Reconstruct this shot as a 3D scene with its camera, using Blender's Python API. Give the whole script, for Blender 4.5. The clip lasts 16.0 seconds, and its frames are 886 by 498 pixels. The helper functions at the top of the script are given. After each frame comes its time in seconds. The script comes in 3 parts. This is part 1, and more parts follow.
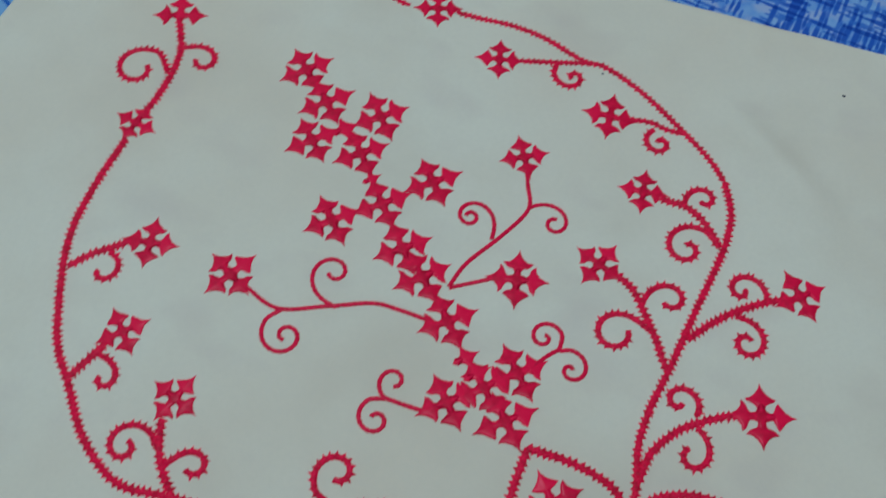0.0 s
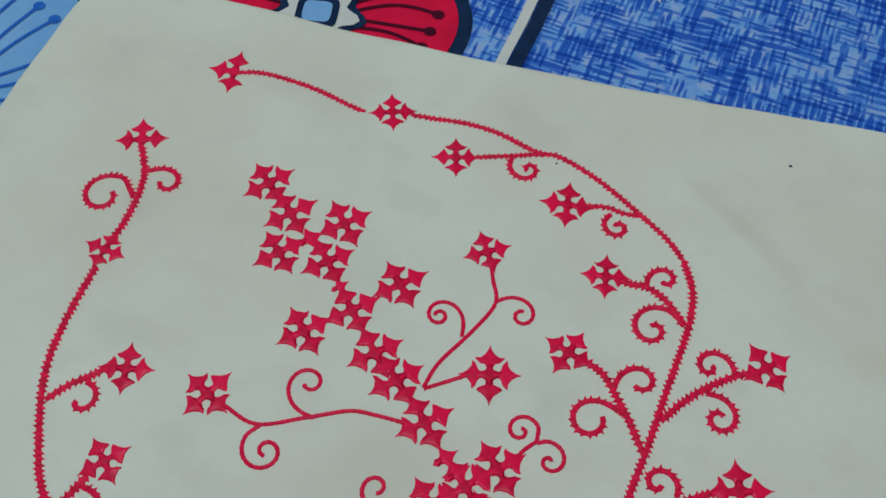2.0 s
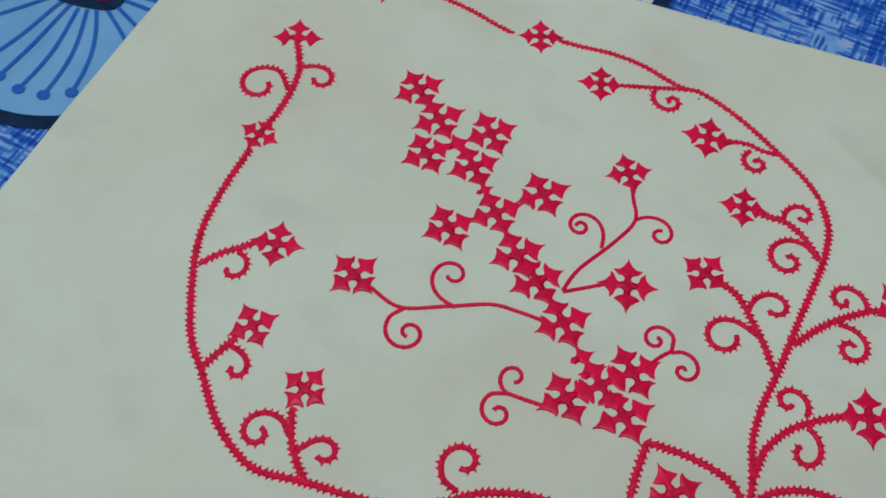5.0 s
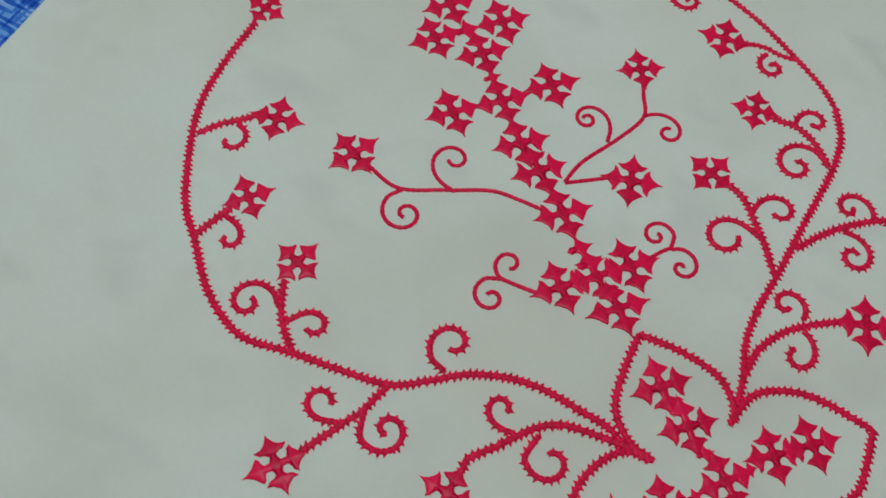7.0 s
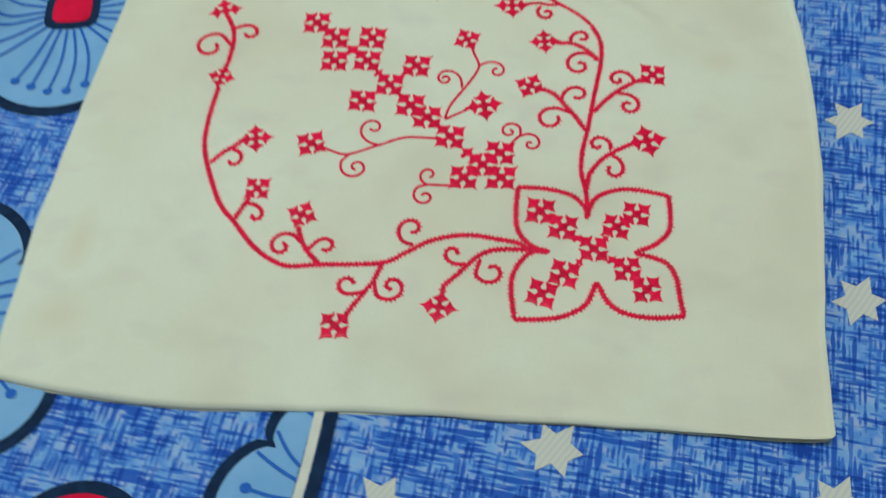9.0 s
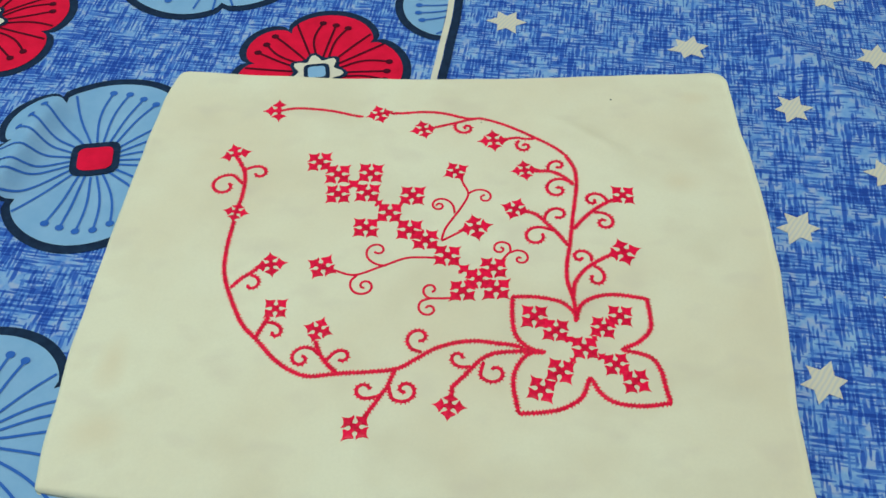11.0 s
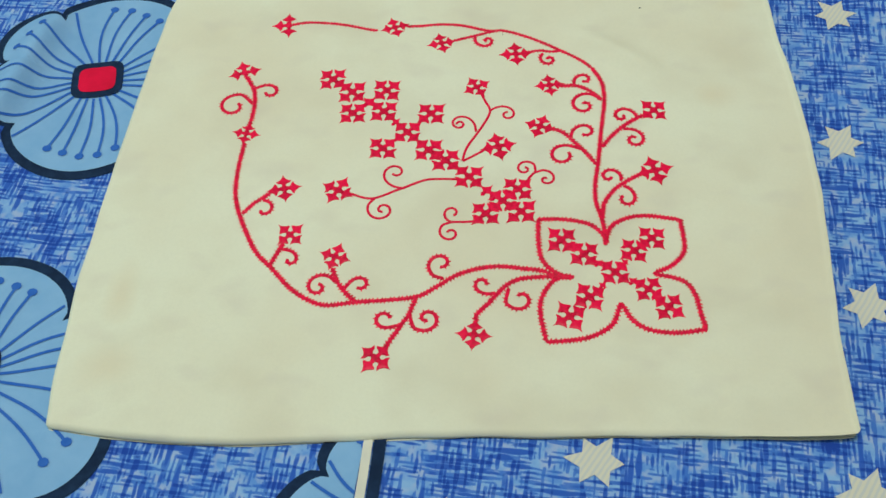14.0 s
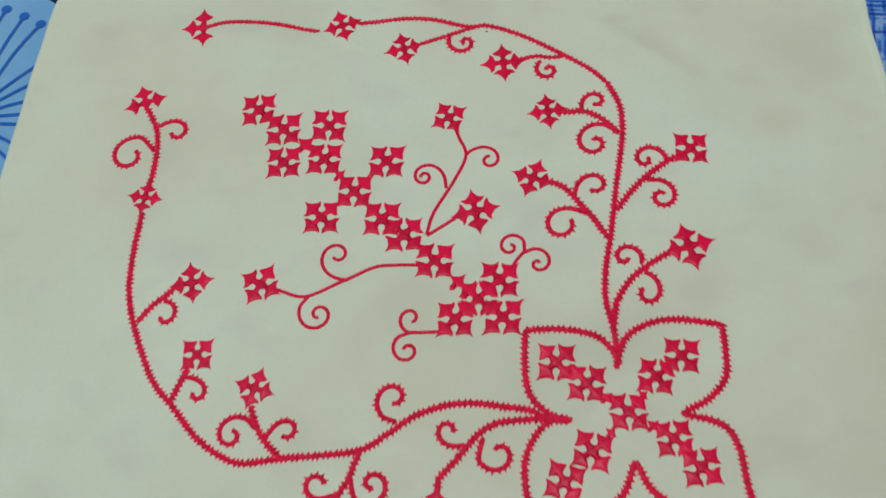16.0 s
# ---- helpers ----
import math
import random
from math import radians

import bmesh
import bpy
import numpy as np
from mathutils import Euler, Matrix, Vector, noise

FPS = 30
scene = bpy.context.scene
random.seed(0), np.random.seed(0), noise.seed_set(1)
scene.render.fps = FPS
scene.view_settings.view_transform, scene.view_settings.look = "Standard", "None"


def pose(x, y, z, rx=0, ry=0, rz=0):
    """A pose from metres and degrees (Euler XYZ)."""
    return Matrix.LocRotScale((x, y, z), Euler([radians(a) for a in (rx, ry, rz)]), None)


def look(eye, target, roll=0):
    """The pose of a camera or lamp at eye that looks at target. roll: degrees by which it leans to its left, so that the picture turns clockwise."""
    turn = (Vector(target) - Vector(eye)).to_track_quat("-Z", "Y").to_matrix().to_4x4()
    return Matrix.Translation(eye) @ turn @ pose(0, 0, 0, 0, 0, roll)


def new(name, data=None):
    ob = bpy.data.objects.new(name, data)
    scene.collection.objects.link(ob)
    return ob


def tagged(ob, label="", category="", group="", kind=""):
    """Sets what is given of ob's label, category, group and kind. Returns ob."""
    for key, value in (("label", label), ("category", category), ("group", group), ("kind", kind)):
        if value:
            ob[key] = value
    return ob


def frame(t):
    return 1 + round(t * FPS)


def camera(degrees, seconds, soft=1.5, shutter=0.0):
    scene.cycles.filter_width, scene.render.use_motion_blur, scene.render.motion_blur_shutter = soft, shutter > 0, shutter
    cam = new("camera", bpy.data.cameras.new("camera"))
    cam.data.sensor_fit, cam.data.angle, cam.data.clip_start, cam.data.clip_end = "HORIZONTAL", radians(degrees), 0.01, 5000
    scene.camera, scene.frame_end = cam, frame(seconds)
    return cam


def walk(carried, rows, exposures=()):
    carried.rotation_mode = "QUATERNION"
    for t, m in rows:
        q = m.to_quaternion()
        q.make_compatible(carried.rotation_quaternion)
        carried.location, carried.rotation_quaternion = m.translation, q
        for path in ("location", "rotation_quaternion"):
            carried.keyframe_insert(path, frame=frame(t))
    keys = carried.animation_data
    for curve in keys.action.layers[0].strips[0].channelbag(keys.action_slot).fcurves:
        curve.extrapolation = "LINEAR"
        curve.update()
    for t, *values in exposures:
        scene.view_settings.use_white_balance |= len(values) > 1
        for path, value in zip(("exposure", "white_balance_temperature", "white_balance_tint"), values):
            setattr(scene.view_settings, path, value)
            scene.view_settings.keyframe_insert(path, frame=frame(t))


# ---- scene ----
cam = camera(47.05, 16.0, soft=1.5, shutter=0.5)
# seconds, eye, point looked at on the bed, roll
PATH = [
    (0, (0.0537, -0.1658, 0.4050), (-0.0056, 0.0303, 0.0), 3.79),
    (0.5, (0.0549, -0.1534, 0.4072), (-0.0015, 0.0561, 0.0), 3.38),
    (1, (0.0521, -0.1552, 0.4116), (-0.0048, 0.0615, 0.0), 3.07),
    (1.5, (0.0521, -0.1538, 0.4162), (-0.0079, 0.0691, 0.0), 1.70),
    (2, (0.0562, -0.1532, 0.4221), (-0.0076, 0.0848, 0.0), 0.65),
    (2.5, (0.0571, -0.1557, 0.4241), (-0.0104, 0.0892, 0.0), -0.18),
    (3, (0.0532, -0.1627, 0.4261), (-0.0167, 0.0906, 0.0), -0.24),
    (3.5, (0.0446, -0.1695, 0.4221), (-0.0255, 0.0830, 0.0), 0.12),
    (4, (0.0317, -0.1847, 0.4160), (-0.0368, 0.0649, 0.0), 1.96),
    (4.2, (0.0270, -0.1928, 0.4136), (-0.0443, 0.0519, 0.0), 2.18),
    (6.3, (0.0160, -0.2364, 0.3952), (-0.0551, -0.0137, 0.0), 6.69),
    (6.5, (0.0206, -0.2360, 0.3935), (-0.0496, -0.0231, 0.0), 6.39),
    (7, (0.0312, -0.2336, 0.3877), (-0.0318, -0.0402, 0.0), 7.11),
    (7.5, (0.0419, -0.2417, 0.3862), (-0.0188, -0.0501, 0.0), 8.12),
    (7.8, (0.0550, -0.2530, 0.4170), (-0.0115, -0.0513, 0.0), 6.30),
    (8, (0.0790, -0.2600, 0.4370), (0.0115, -0.0547, 0.0), 0.70),
    (8.2, (0.0930, -0.2910, 0.4590), (0.0398, -0.0537, 0.0), 1.50),
    (8.4, (0.1026, -0.3257, 0.4939), (0.0463, -0.0745, 0.0), -2.68),
    (8.5, (0.0963, -0.3475, 0.5070), (0.0426, -0.0875, 0.0), -2.79),
    (8.7, (0.0823, -0.4017, 0.5206), (0.0292, -0.1044, 0.0), -2.54),
    (9, (0.0562, -0.4293, 0.5681), (0.0118, -0.0912, 0.0), -2.67),
    (9.5, (0.0323, -0.4666, 0.5979), (-0.0017, -0.0407, 0.0), -1.69),
    (9.7, (0.0312, -0.4753, 0.5998), (0.0002, -0.0252, 0.0), -1.45),
    (12, (0.0217, -0.4993, 0.6120), (0.0042, 0.0119, 0.0), -1.06),
    (12.5, (0.0225, -0.4915, 0.6079), (0.0053, 0.0115, 0.0), -1.36),
    (13, (0.0201, -0.4880, 0.6023), (0.0036, -0.0099, 0.0), -1.35),
    (13.5, (0.0168, -0.4890, 0.5915), (-0.0080, -0.0559, 0.0), -2.21),
    (14, (0.0198, -0.4727, 0.5824), (-0.0087, -0.0645, 0.0), -3.04),
    (14.5, (0.0342, -0.4336, 0.5713), (-0.0006, -0.0576, 0.0), -4.90),
    (14.7, (0.0488, -0.4045, 0.5721), (0.0116, -0.0497, 0.0), -6.15),
    (15, (0.0749, -0.3680, 0.5529), (0.0315, -0.0465, 0.0), -8.77),
    (15.2, (0.0893, -0.3300, 0.5489), (0.0326, -0.0483, 0.0), -12.04),
    (15.5, (0.0865, -0.2915, 0.5293), (0.0216, -0.0399, 0.0), -14.34),
    (15.7, (0.0835, -0.2462, 0.5286), (0.0152, -0.0230, 0.0), -16.82),
    (16, (0.0754, -0.2227, 0.5048), (0.0125, 0.0053, 0.0), -14.84),
]
# seconds, stops, kelvin, tint: the phone darkens and cools its picture when the cream cloth fills it
EXPOSURES = [(0.0, -0.71, 5330, 18), (3.5, -0.53, 5600, 15), (7.5, -0.64, 5450, 16), (8.0, -0.65, 5380, 16), (8.5, -0.40, 5700, 8), (9.0, -0.23, 5980, 8), (9.5, -0.11, 6400, 8), (11.0, -0.06, 6450, 8),
             (14.5, -0.06, 6500, 9), (15.2, -0.24, 6200, 10), (16.0, -0.41, 5900, 12)]
walk(cam, [(t, look(eye, target, roll)) for t, eye, target, roll in PATH], EXPOSURES)

# ---- light: one ceiling light and an assumed, unseen window in a closed bedroom ----
world = bpy.data.worlds.new("world")
scene.world = world
world.use_nodes = True
world.node_tree.nodes["Background"].inputs["Color"].default_value = (0.55, 0.65, 0.8, 1)
world.node_tree.nodes["Background"].inputs["Strength"].default_value = 0.05
BED = 0.50          # height of the bed's top over the floor
LX, LY, LZ = -0.14, 0.12, 2.24
lamp = bpy.data.lights.new("ceiling_lamp", "AREA")
lamp.shape, lamp.size, lamp.size_y, lamp.energy, lamp.color = "RECTANGLE", 1.1, 0.30, 28.8, (1.0, 0.972, 0.862)
lamp_ob = new("ceiling_lamp", lamp)
lamp_ob.matrix_world = look((LX, LY, LZ - 0.045), (LX, LY + 0.001, 0.0))
# cool fill from an assumed, unseen window in the west wall, added to tint the left side
WIN_Y0, WIN_Y1, WIN_Z0, WIN_Z1 = -0.55, 0.65, 0.45, 1.65
side_fill = bpy.data.lights.new("assumed_window_fill", "AREA")
side_fill.shape, side_fill.size, side_fill.size_y, side_fill.energy, side_fill.color = "RECTANGLE", WIN_Y1 - WIN_Y0, WIN_Z1 - WIN_Z0, 8.5, (0.62, 1.0, 0.97)
side_fill_ob = new("assumed_window_fill", side_fill)
side_fill_ob.matrix_world = look((-1.96, (WIN_Y0 + WIN_Y1) / 2, (WIN_Z0 + WIN_Z1) / 2), (0.0, (WIN_Y0 + WIN_Y1) / 2, (WIN_Z0 + WIN_Z1) / 2))


# ---- materials ----
def material(name, rough=0.8, sheen=0.0, spec=0.3):
    m = bpy.data.materials.new(name)
    m.use_nodes = True
    nodes, links = m.node_tree.nodes, m.node_tree.links
    b = nodes["Principled BSDF"]
    b.inputs["Roughness"].default_value = rough
    b.inputs["Specular IOR Level"].default_value = spec
    b.inputs["Sheen Weight"].default_value = sheen
    return m, nodes, links, b


def coords(nodes, links, scale=(1, 1, 1), turn=0.0):
    c = nodes.new("ShaderNodeNewGeometry")
    mp = nodes.new("ShaderNodeMapping")
    mp.inputs["Scale"].default_value = scale
    mp.inputs["Rotation"].default_value = (0, 0, radians(turn))
    links.new(c.outputs["Position"], mp.inputs["Vector"])
    return mp.outputs[0]


def noise_of(nodes, links, vec, scale, detail=3.0, rough=0.5):
    n = nodes.new("ShaderNodeTexNoise")
    n.inputs["Scale"].default_value, n.inputs["Detail"].default_value, n.inputs["Roughness"].default_value = scale, detail, rough
    links.new(vec, n.inputs["Vector"])
    return n.outputs["Fac"]


def ramp(nodes, links, fac, stops):
    r = nodes.new("ShaderNodeValToRGB")
    e = r.color_ramp.elements
    while len(e) < len(stops):
        e.new(0.5)
    for s, (p, c) in zip(e, stops):
        s.position, s.color = p, (*c, 1)
    links.new(fac, r.inputs[0])
    return r.outputs[0]


def math_node(nodes, links, op, a, b):
    n = nodes.new("ShaderNodeMath")
    n.operation = op
    for k, v in enumerate((a, b)):
        if isinstance(v, (int, float)):
            n.inputs[k].default_value = v
        else:
            links.new(v, n.inputs[k])
    return n.outputs[0]


def mix_colour(nodes, links, fac, a, b, blend="MIX"):
    n = nodes.new("ShaderNodeMix")
    n.data_type, n.blend_type = "RGBA", blend
    for socket, v in ((n.inputs["Factor"], fac), (n.inputs[6], a), (n.inputs[7], b)):
        if isinstance(v, (int, float)):
            socket.default_value = v
        elif isinstance(v, tuple):
            socket.default_value = (*v, 1)
        else:
            links.new(v, socket)
    return n.outputs[2]


def bump(nodes, links, b, height, strength, distance):
    n = nodes.new("ShaderNodeBump")
    n.inputs["Strength"].default_value, n.inputs["Distance"].default_value = strength, distance
    links.new(height, n.inputs["Height"])
    links.new(n.outputs[0], b.inputs["Normal"])


def cloth_material(name, colour, stain):
    m, n, l, b = material(name, 0.9, 0.05, 0.15)
    v = coords(n, l)
    big = noise_of(n, l, v, 5.5, 4.0, 0.55)
    patch = noise_of(n, l, coords(n, l, (1.0, 1.3, 1.0), 30), 13.0, 3.0, 0.5)
    fine = noise_of(n, l, v, 420.0, 3.0)
    c = mix_colour(n, l, ramp(n, l, big, [(0.42, (0, 0, 0)), (0.66, (1, 1, 1))]), colour, stain)
    c = mix_colour(n, l, ramp(n, l, patch, [(0.50, (0, 0, 0)), (0.72, (0.55, 0.55, 0.55))]), c, tuple(0.90 * k for k in stain))
    smear = noise_of(n, l, coords(n, l, (1.0, 1.5, 1.0), -35), 22.0, 2.0, 0.5)
    c = mix_colour(n, l, ramp(n, l, smear, [(0.56, (0, 0, 0)), (0.76, (0.42, 0.42, 0.42))]), c, (0.63, 0.60, 0.52))
    # an old tea-coloured mark beside the hem and paler ones elsewhere
    for (sx, sy, wide, tall, strength) in ((-0.226, -0.105, 0.024, 0.050, 0.36), (-0.222, -0.160, 0.042, 0.036, 0.30), (0.196, 0.078, 0.036, 0.026, 0.28), (0.222, 0.178, 0.030, 0.018, 0.25)):
        at = n.new("ShaderNodeMapping")
        at.vector_type = "TEXTURE"
        at.inputs["Location"].default_value, at.inputs["Scale"].default_value = (sx, sy, 0.0), (wide, tall, 1.0)
        l.new(v, at.inputs["Vector"])
        far = n.new("ShaderNodeVectorMath")
        far.operation = "LENGTH"
        l.new(at.outputs[0], far.inputs[0])
        rough = math_node(n, l, "ADD", far.outputs["Value"], math_node(n, l, "MULTIPLY", patch, 0.9))
        c = mix_colour(n, l, ramp(n, l, rough, [(0.55, (strength, strength, strength)), (1.35, (0, 0, 0))]), c, (0.68, 0.57, 0.39))
    c = mix_colour(n, l, ramp(n, l, fine, [(0.3, (0, 0, 0)), (0.75, (0.16, 0.16, 0.16))]), c, tuple(0.8 * k for k in colour))
    l.new(c, b.inputs["Base Color"])
    bump(n, l, b, noise_of(n, l, v, 900.0, 2.0), 0.25, 0.0004)
    return m


CREAM = cloth_material("cream_cotton", (0.775, 0.800, 0.650), (0.735, 0.715, 0.560))


def thread_material(name, light, dark):
    """Glossy stranded cotton: fine strands, each stitch a little lighter or darker than the next.
    The contrast of light and dark also paints in thread sheen and shaded stitch edges.
    """
    m, n, l, b = material(name, 0.45, 0.0, 0.10)
    b.inputs["Coat Weight"].default_value, b.inputs["Coat Roughness"].default_value = 0.16, 0.24
    strands = n.new("ShaderNodeTexWave")
    strands.inputs["Scale"].default_value = 420.0
    strands.inputs["Distortion"].default_value = 3.0
    strands.inputs["Detail"].default_value = 2.0
    l.new(coords(n, l, (1, 1, 1), 35), strands.inputs["Vector"])
    patch = noise_of(n, l, coords(n, l), 330.0, 3.0)
    stitch = n.new("ShaderNodeNewGeometry").outputs["Random Per Island"]
    shade = math_node(n, l, "ADD", math_node(n, l, "MULTIPLY", stitch, 0.42), math_node(n, l, "MULTIPLY", patch, 0.62))
    # light and dark reds: dye variation plus painted sheen and edge shade
    c = mix_colour(n, l, ramp(n, l, shade, [(0.26, (0, 0, 0)), (0.66, (1, 1, 1))]), dark, light)
    c = mix_colour(n, l, math_node(n, l, "MULTIPLY", strands.outputs["Fac"], 0.30), c, tuple(min(1, 1.2 * k) for k in light))
    l.new(c, b.inputs["Base Color"])
    bump(n, l, b, strands.outputs["Fac"], 0.35, 0.0003)
    return m


RED_THREAD = thread_material("crimson_thread", (0.90, 0.003, 0.066), (0.46, 0.001, 0.026))


def printed(name, colour, other, turn=0.0, grain=120.0, low=0.35, high=0.75):
    m, n, l, b = material(name, 0.9, 0.0, 0.12)
    f = noise_of(n, l, coords(n, l, (1, 1, 1), turn), grain, 4.0, 0.6)
    l.new(mix_colour(n, l, ramp(n, l, f, [(low, (0, 0, 0)), (high, (1, 1, 1))]), colour, other), b.inputs["Base Color"])
    bump(n, l, b, noise_of(n, l, coords(n, l), 800.0, 2.0), 0.25, 0.0004)
    return m


NAVY = printed("navy_print", (0.008, 0.022, 0.060), (0.015, 0.040, 0.10))
SKY_BLUE = printed("light_blue_print", (0.20, 0.42, 0.72), (0.26, 0.49, 0.78), grain=30)
PRINT_RED = printed("red_print", (0.82, 0.008, 0.060), (0.62, 0.006, 0.042), grain=45)
STAMEN_BLUE = printed("stamen_blue_print", (0.028, 0.13, 0.53), (0.045, 0.17, 0.58))
STAMEN_DARK = printed("stamen_dark_print", (0.06, 0.004, 0.02), (0.10, 0.006, 0.02))
PRINT_WHITE = printed("white_print", (0.72, 0.72, 0.62), (0.62, 0.64, 0.58), grain=60)


def hatched(name):
    """Brushed cross-hatching of blue dye on a pale blue cotton: short dashes in rows, both ways."""
    m, n, l, b = material(name, 0.9, 0.0, 0.12)
    place = n.new("ShaderNodeNewGeometry").outputs["Position"]
    wander = n.new("ShaderNodeTexNoise")
    wander.inputs["Scale"].default_value, wander.inputs["Detail"].default_value = 70.0, 2.0
    l.new(place, wander.inputs["Vector"])
    shift = n.new("ShaderNodeVectorMath")
    shift.operation = "MULTIPLY_ADD"
    shift.inputs[1].default_value = (0.0022, 0.0022, 0)
    l.new(wander.outputs["Color"], shift.inputs[0])
    l.new(place, shift.inputs[2])
    dense = noise_of(n, l, coords(n, l, (1, 1.3, 1), 6), 26.0, 2.0, 0.6)

    def shade(fac, low, high, top=1.0):
        return ramp(n, l, fac, [(low, (0, 0, 0)), (high, (top, top, top))])

    def dashes(turn, pitch, reach, upright, seed):
        """Dashes in rows: how strongly a place is covered."""
        mp = n.new("ShaderNodeMapping")
        mp.inputs["Rotation"].default_value = (0, 0, radians(turn))
        l.new(shift.outputs[0], mp.inputs["Vector"])
        xyz = n.new("ShaderNodeSeparateXYZ")
        l.new(mp.outputs[0], xyz.inputs[0])
        along, over = (xyz.outputs[1], xyz.outputs[0]) if upright else (xyz.outputs[0], xyz.outputs[1])
        line = math_node(n, l, "ADD", math_node(n, l, "MULTIPLY", over, 1 / pitch), 400.0 + seed)
        row = math_node(n, l, "FLOOR", line, 0.0)
        side = math_node(n, l, "ABSOLUTE", math_node(n, l, "SUBTRACT", math_node(n, l, "FRACT", line, 0.0), 0.5), 0.0)
        spot = n.new("ShaderNodeCombineXYZ")
        l.new(math_node(n, l, "MULTIPLY", along, 1 / reach), spot.inputs[0])
        l.new(math_node(n, l, "MULTIPLY", row, 7.31), spot.inputs[1])
        spot.inputs[2].default_value = seed
        ink = noise_of(n, l, spot.outputs[0], 1.0, 1.0, 0.5)
        # a dash is widest where the brush pressed most
        return math_node(n, l, "SUBTRACT", ink, math_node(n, l, "MULTIPLY", math_node(n, l, "MAXIMUM", math_node(n, l, "SUBTRACT", side, 0.17), 0.0), 0.95))

    field = shade(noise_of(n, l, coords(n, l, (1, 1, 1), 6), 42.0, 1.0), 0.40, 0.60)
    lean = math_node(n, l, "MULTIPLY", math_node(n, l, "SUBTRACT", dense, 0.5), 0.42)
    toward = math_node(n, l, "MULTIPLY", math_node(n, l, "SUBTRACT", field, 0.5), 0.10)
    flat = math_node(n, l, "SUBTRACT", math_node(n, l, "MAXIMUM", dashes(7, 0.0031, 0.0150, False, 1.7), dashes(5, 0.0047, 0.0240, False, 5.2)), toward)
    tall = math_node(n, l, "ADD", math_node(n, l, "MAXIMUM", dashes(6, 0.0031, 0.0130, True, 9.4), dashes(8, 0.0047, 0.0200, True, 3.6)), toward)
    ink = math_node(n, l, "ADD", math_node(n, l, "MAXIMUM", flat, tall), lean)
    both = math_node(n, l, "ADD", math_node(n, l, "MINIMUM", flat, tall), lean)
    tone = noise_of(n, l, coords(n, l, (60, 60, 1), 6), 1.0, 3.0, 0.6)
    c = mix_colour(n, l, shade(tone, 0.36, 0.62), (0.25, 0.47, 0.80), (0.12, 0.30, 0.73))
    c = mix_colour(n, l, shade(noise_of(n, l, coords(n, l, (1, 1, 1), 20), 110.0, 2.0), 0.46, 0.66, 0.8), c, (0.37, 0.49, 0.74))
    c = mix_colour(n, l, shade(ink, 0.480, 0.506, 0.84), c, (0.042, 0.165, 0.62))
    c = mix_colour(n, l, shade(ink, 0.570, 0.606, 0.78), c, (0.022, 0.095, 0.50))
    c = mix_colour(n, l, shade(both, 0.510, 0.545, 0.78), c, (0.012, 0.052, 0.36))
    l.new(c, b.inputs["Base Color"])
    bump(n, l, b, noise_of(n, l, coords(n, l), 800.0, 2.0), 0.25, 0.0004)
    return m


HATCH = hatched("blue_hatched_cotton")


def striped():
    m, n, l, b = material("white_striped_print", 0.9, 0.0, 0.12)
    w = n.new("ShaderNodeTexWave")
    w.inputs["Scale"].default_value, w.inputs["Distortion"].default_value = 95.0, 2.0
    l.new(coords(n, l, (1, 1, 1), 35), w.inputs["Vector"])
    l.new(mix_colour(n, l, ramp(n, l, w.outputs["Fac"], [(0.25, (0, 0, 0)), (0.6, (1, 1, 1))]), (0.57, 0.61, 0.60), (0.67, 0.67, 0.57)), b.inputs["Base Color"])
    return m


STAR_WHITE = striped()


def plaster(name, colour):
    m, n, l, b = material(name, 0.9, 0.0, 0.2)
    f = noise_of(n, l, coords(n, l), 3.0, 5.0)
    l.new(mix_colour(n, l, f, colour, tuple(0.9 * k for k in colour)), b.inputs["Base Color"])
    bump(n, l, b, noise_of(n, l, coords(n, l), 90.0, 3.0), 0.2, 0.002)
    return m


WALL = plaster("painted_wall", (0.78, 0.77, 0.70))
CEILING = plaster("white_ceiling", (0.82, 0.82, 0.80))
FLOOR = plaster("grey_floor", (0.42, 0.40, 0.37))
TICKING = plaster("mattress_ticking", (0.65, 0.63, 0.58))


# ---- mesh helpers ----
def finish(name, bm, mat, smooth=True):
    me = bpy.data.meshes.new(name)
    bmesh.ops.recalc_face_normals(bm, faces=bm.faces)
    bm.to_mesh(me)
    bm.free()
    me.materials.append(mat)
    for p in me.polygons:
        p.use_smooth = smooth
    return me


def part(name, bm, mat, parent, label="", smooth=True):
    ob = new(name, finish(name, bm, mat, smooth))
    ob.parent = parent
    return tagged(ob, label)


def box(bm, x0, x1, y0, y1, z0, z1):
    v = [bm.verts.new((x, y, z)) for z in (z0, z1) for y in (y0, y1) for x in (x0, x1)]
    for q in ((0, 2, 3, 1), (4, 5, 7, 6), (0, 1, 5, 4), (2, 6, 7, 3), (0, 4, 6, 2), (1, 3, 7, 5)):
        bm.faces.new([v[k] for k in q])


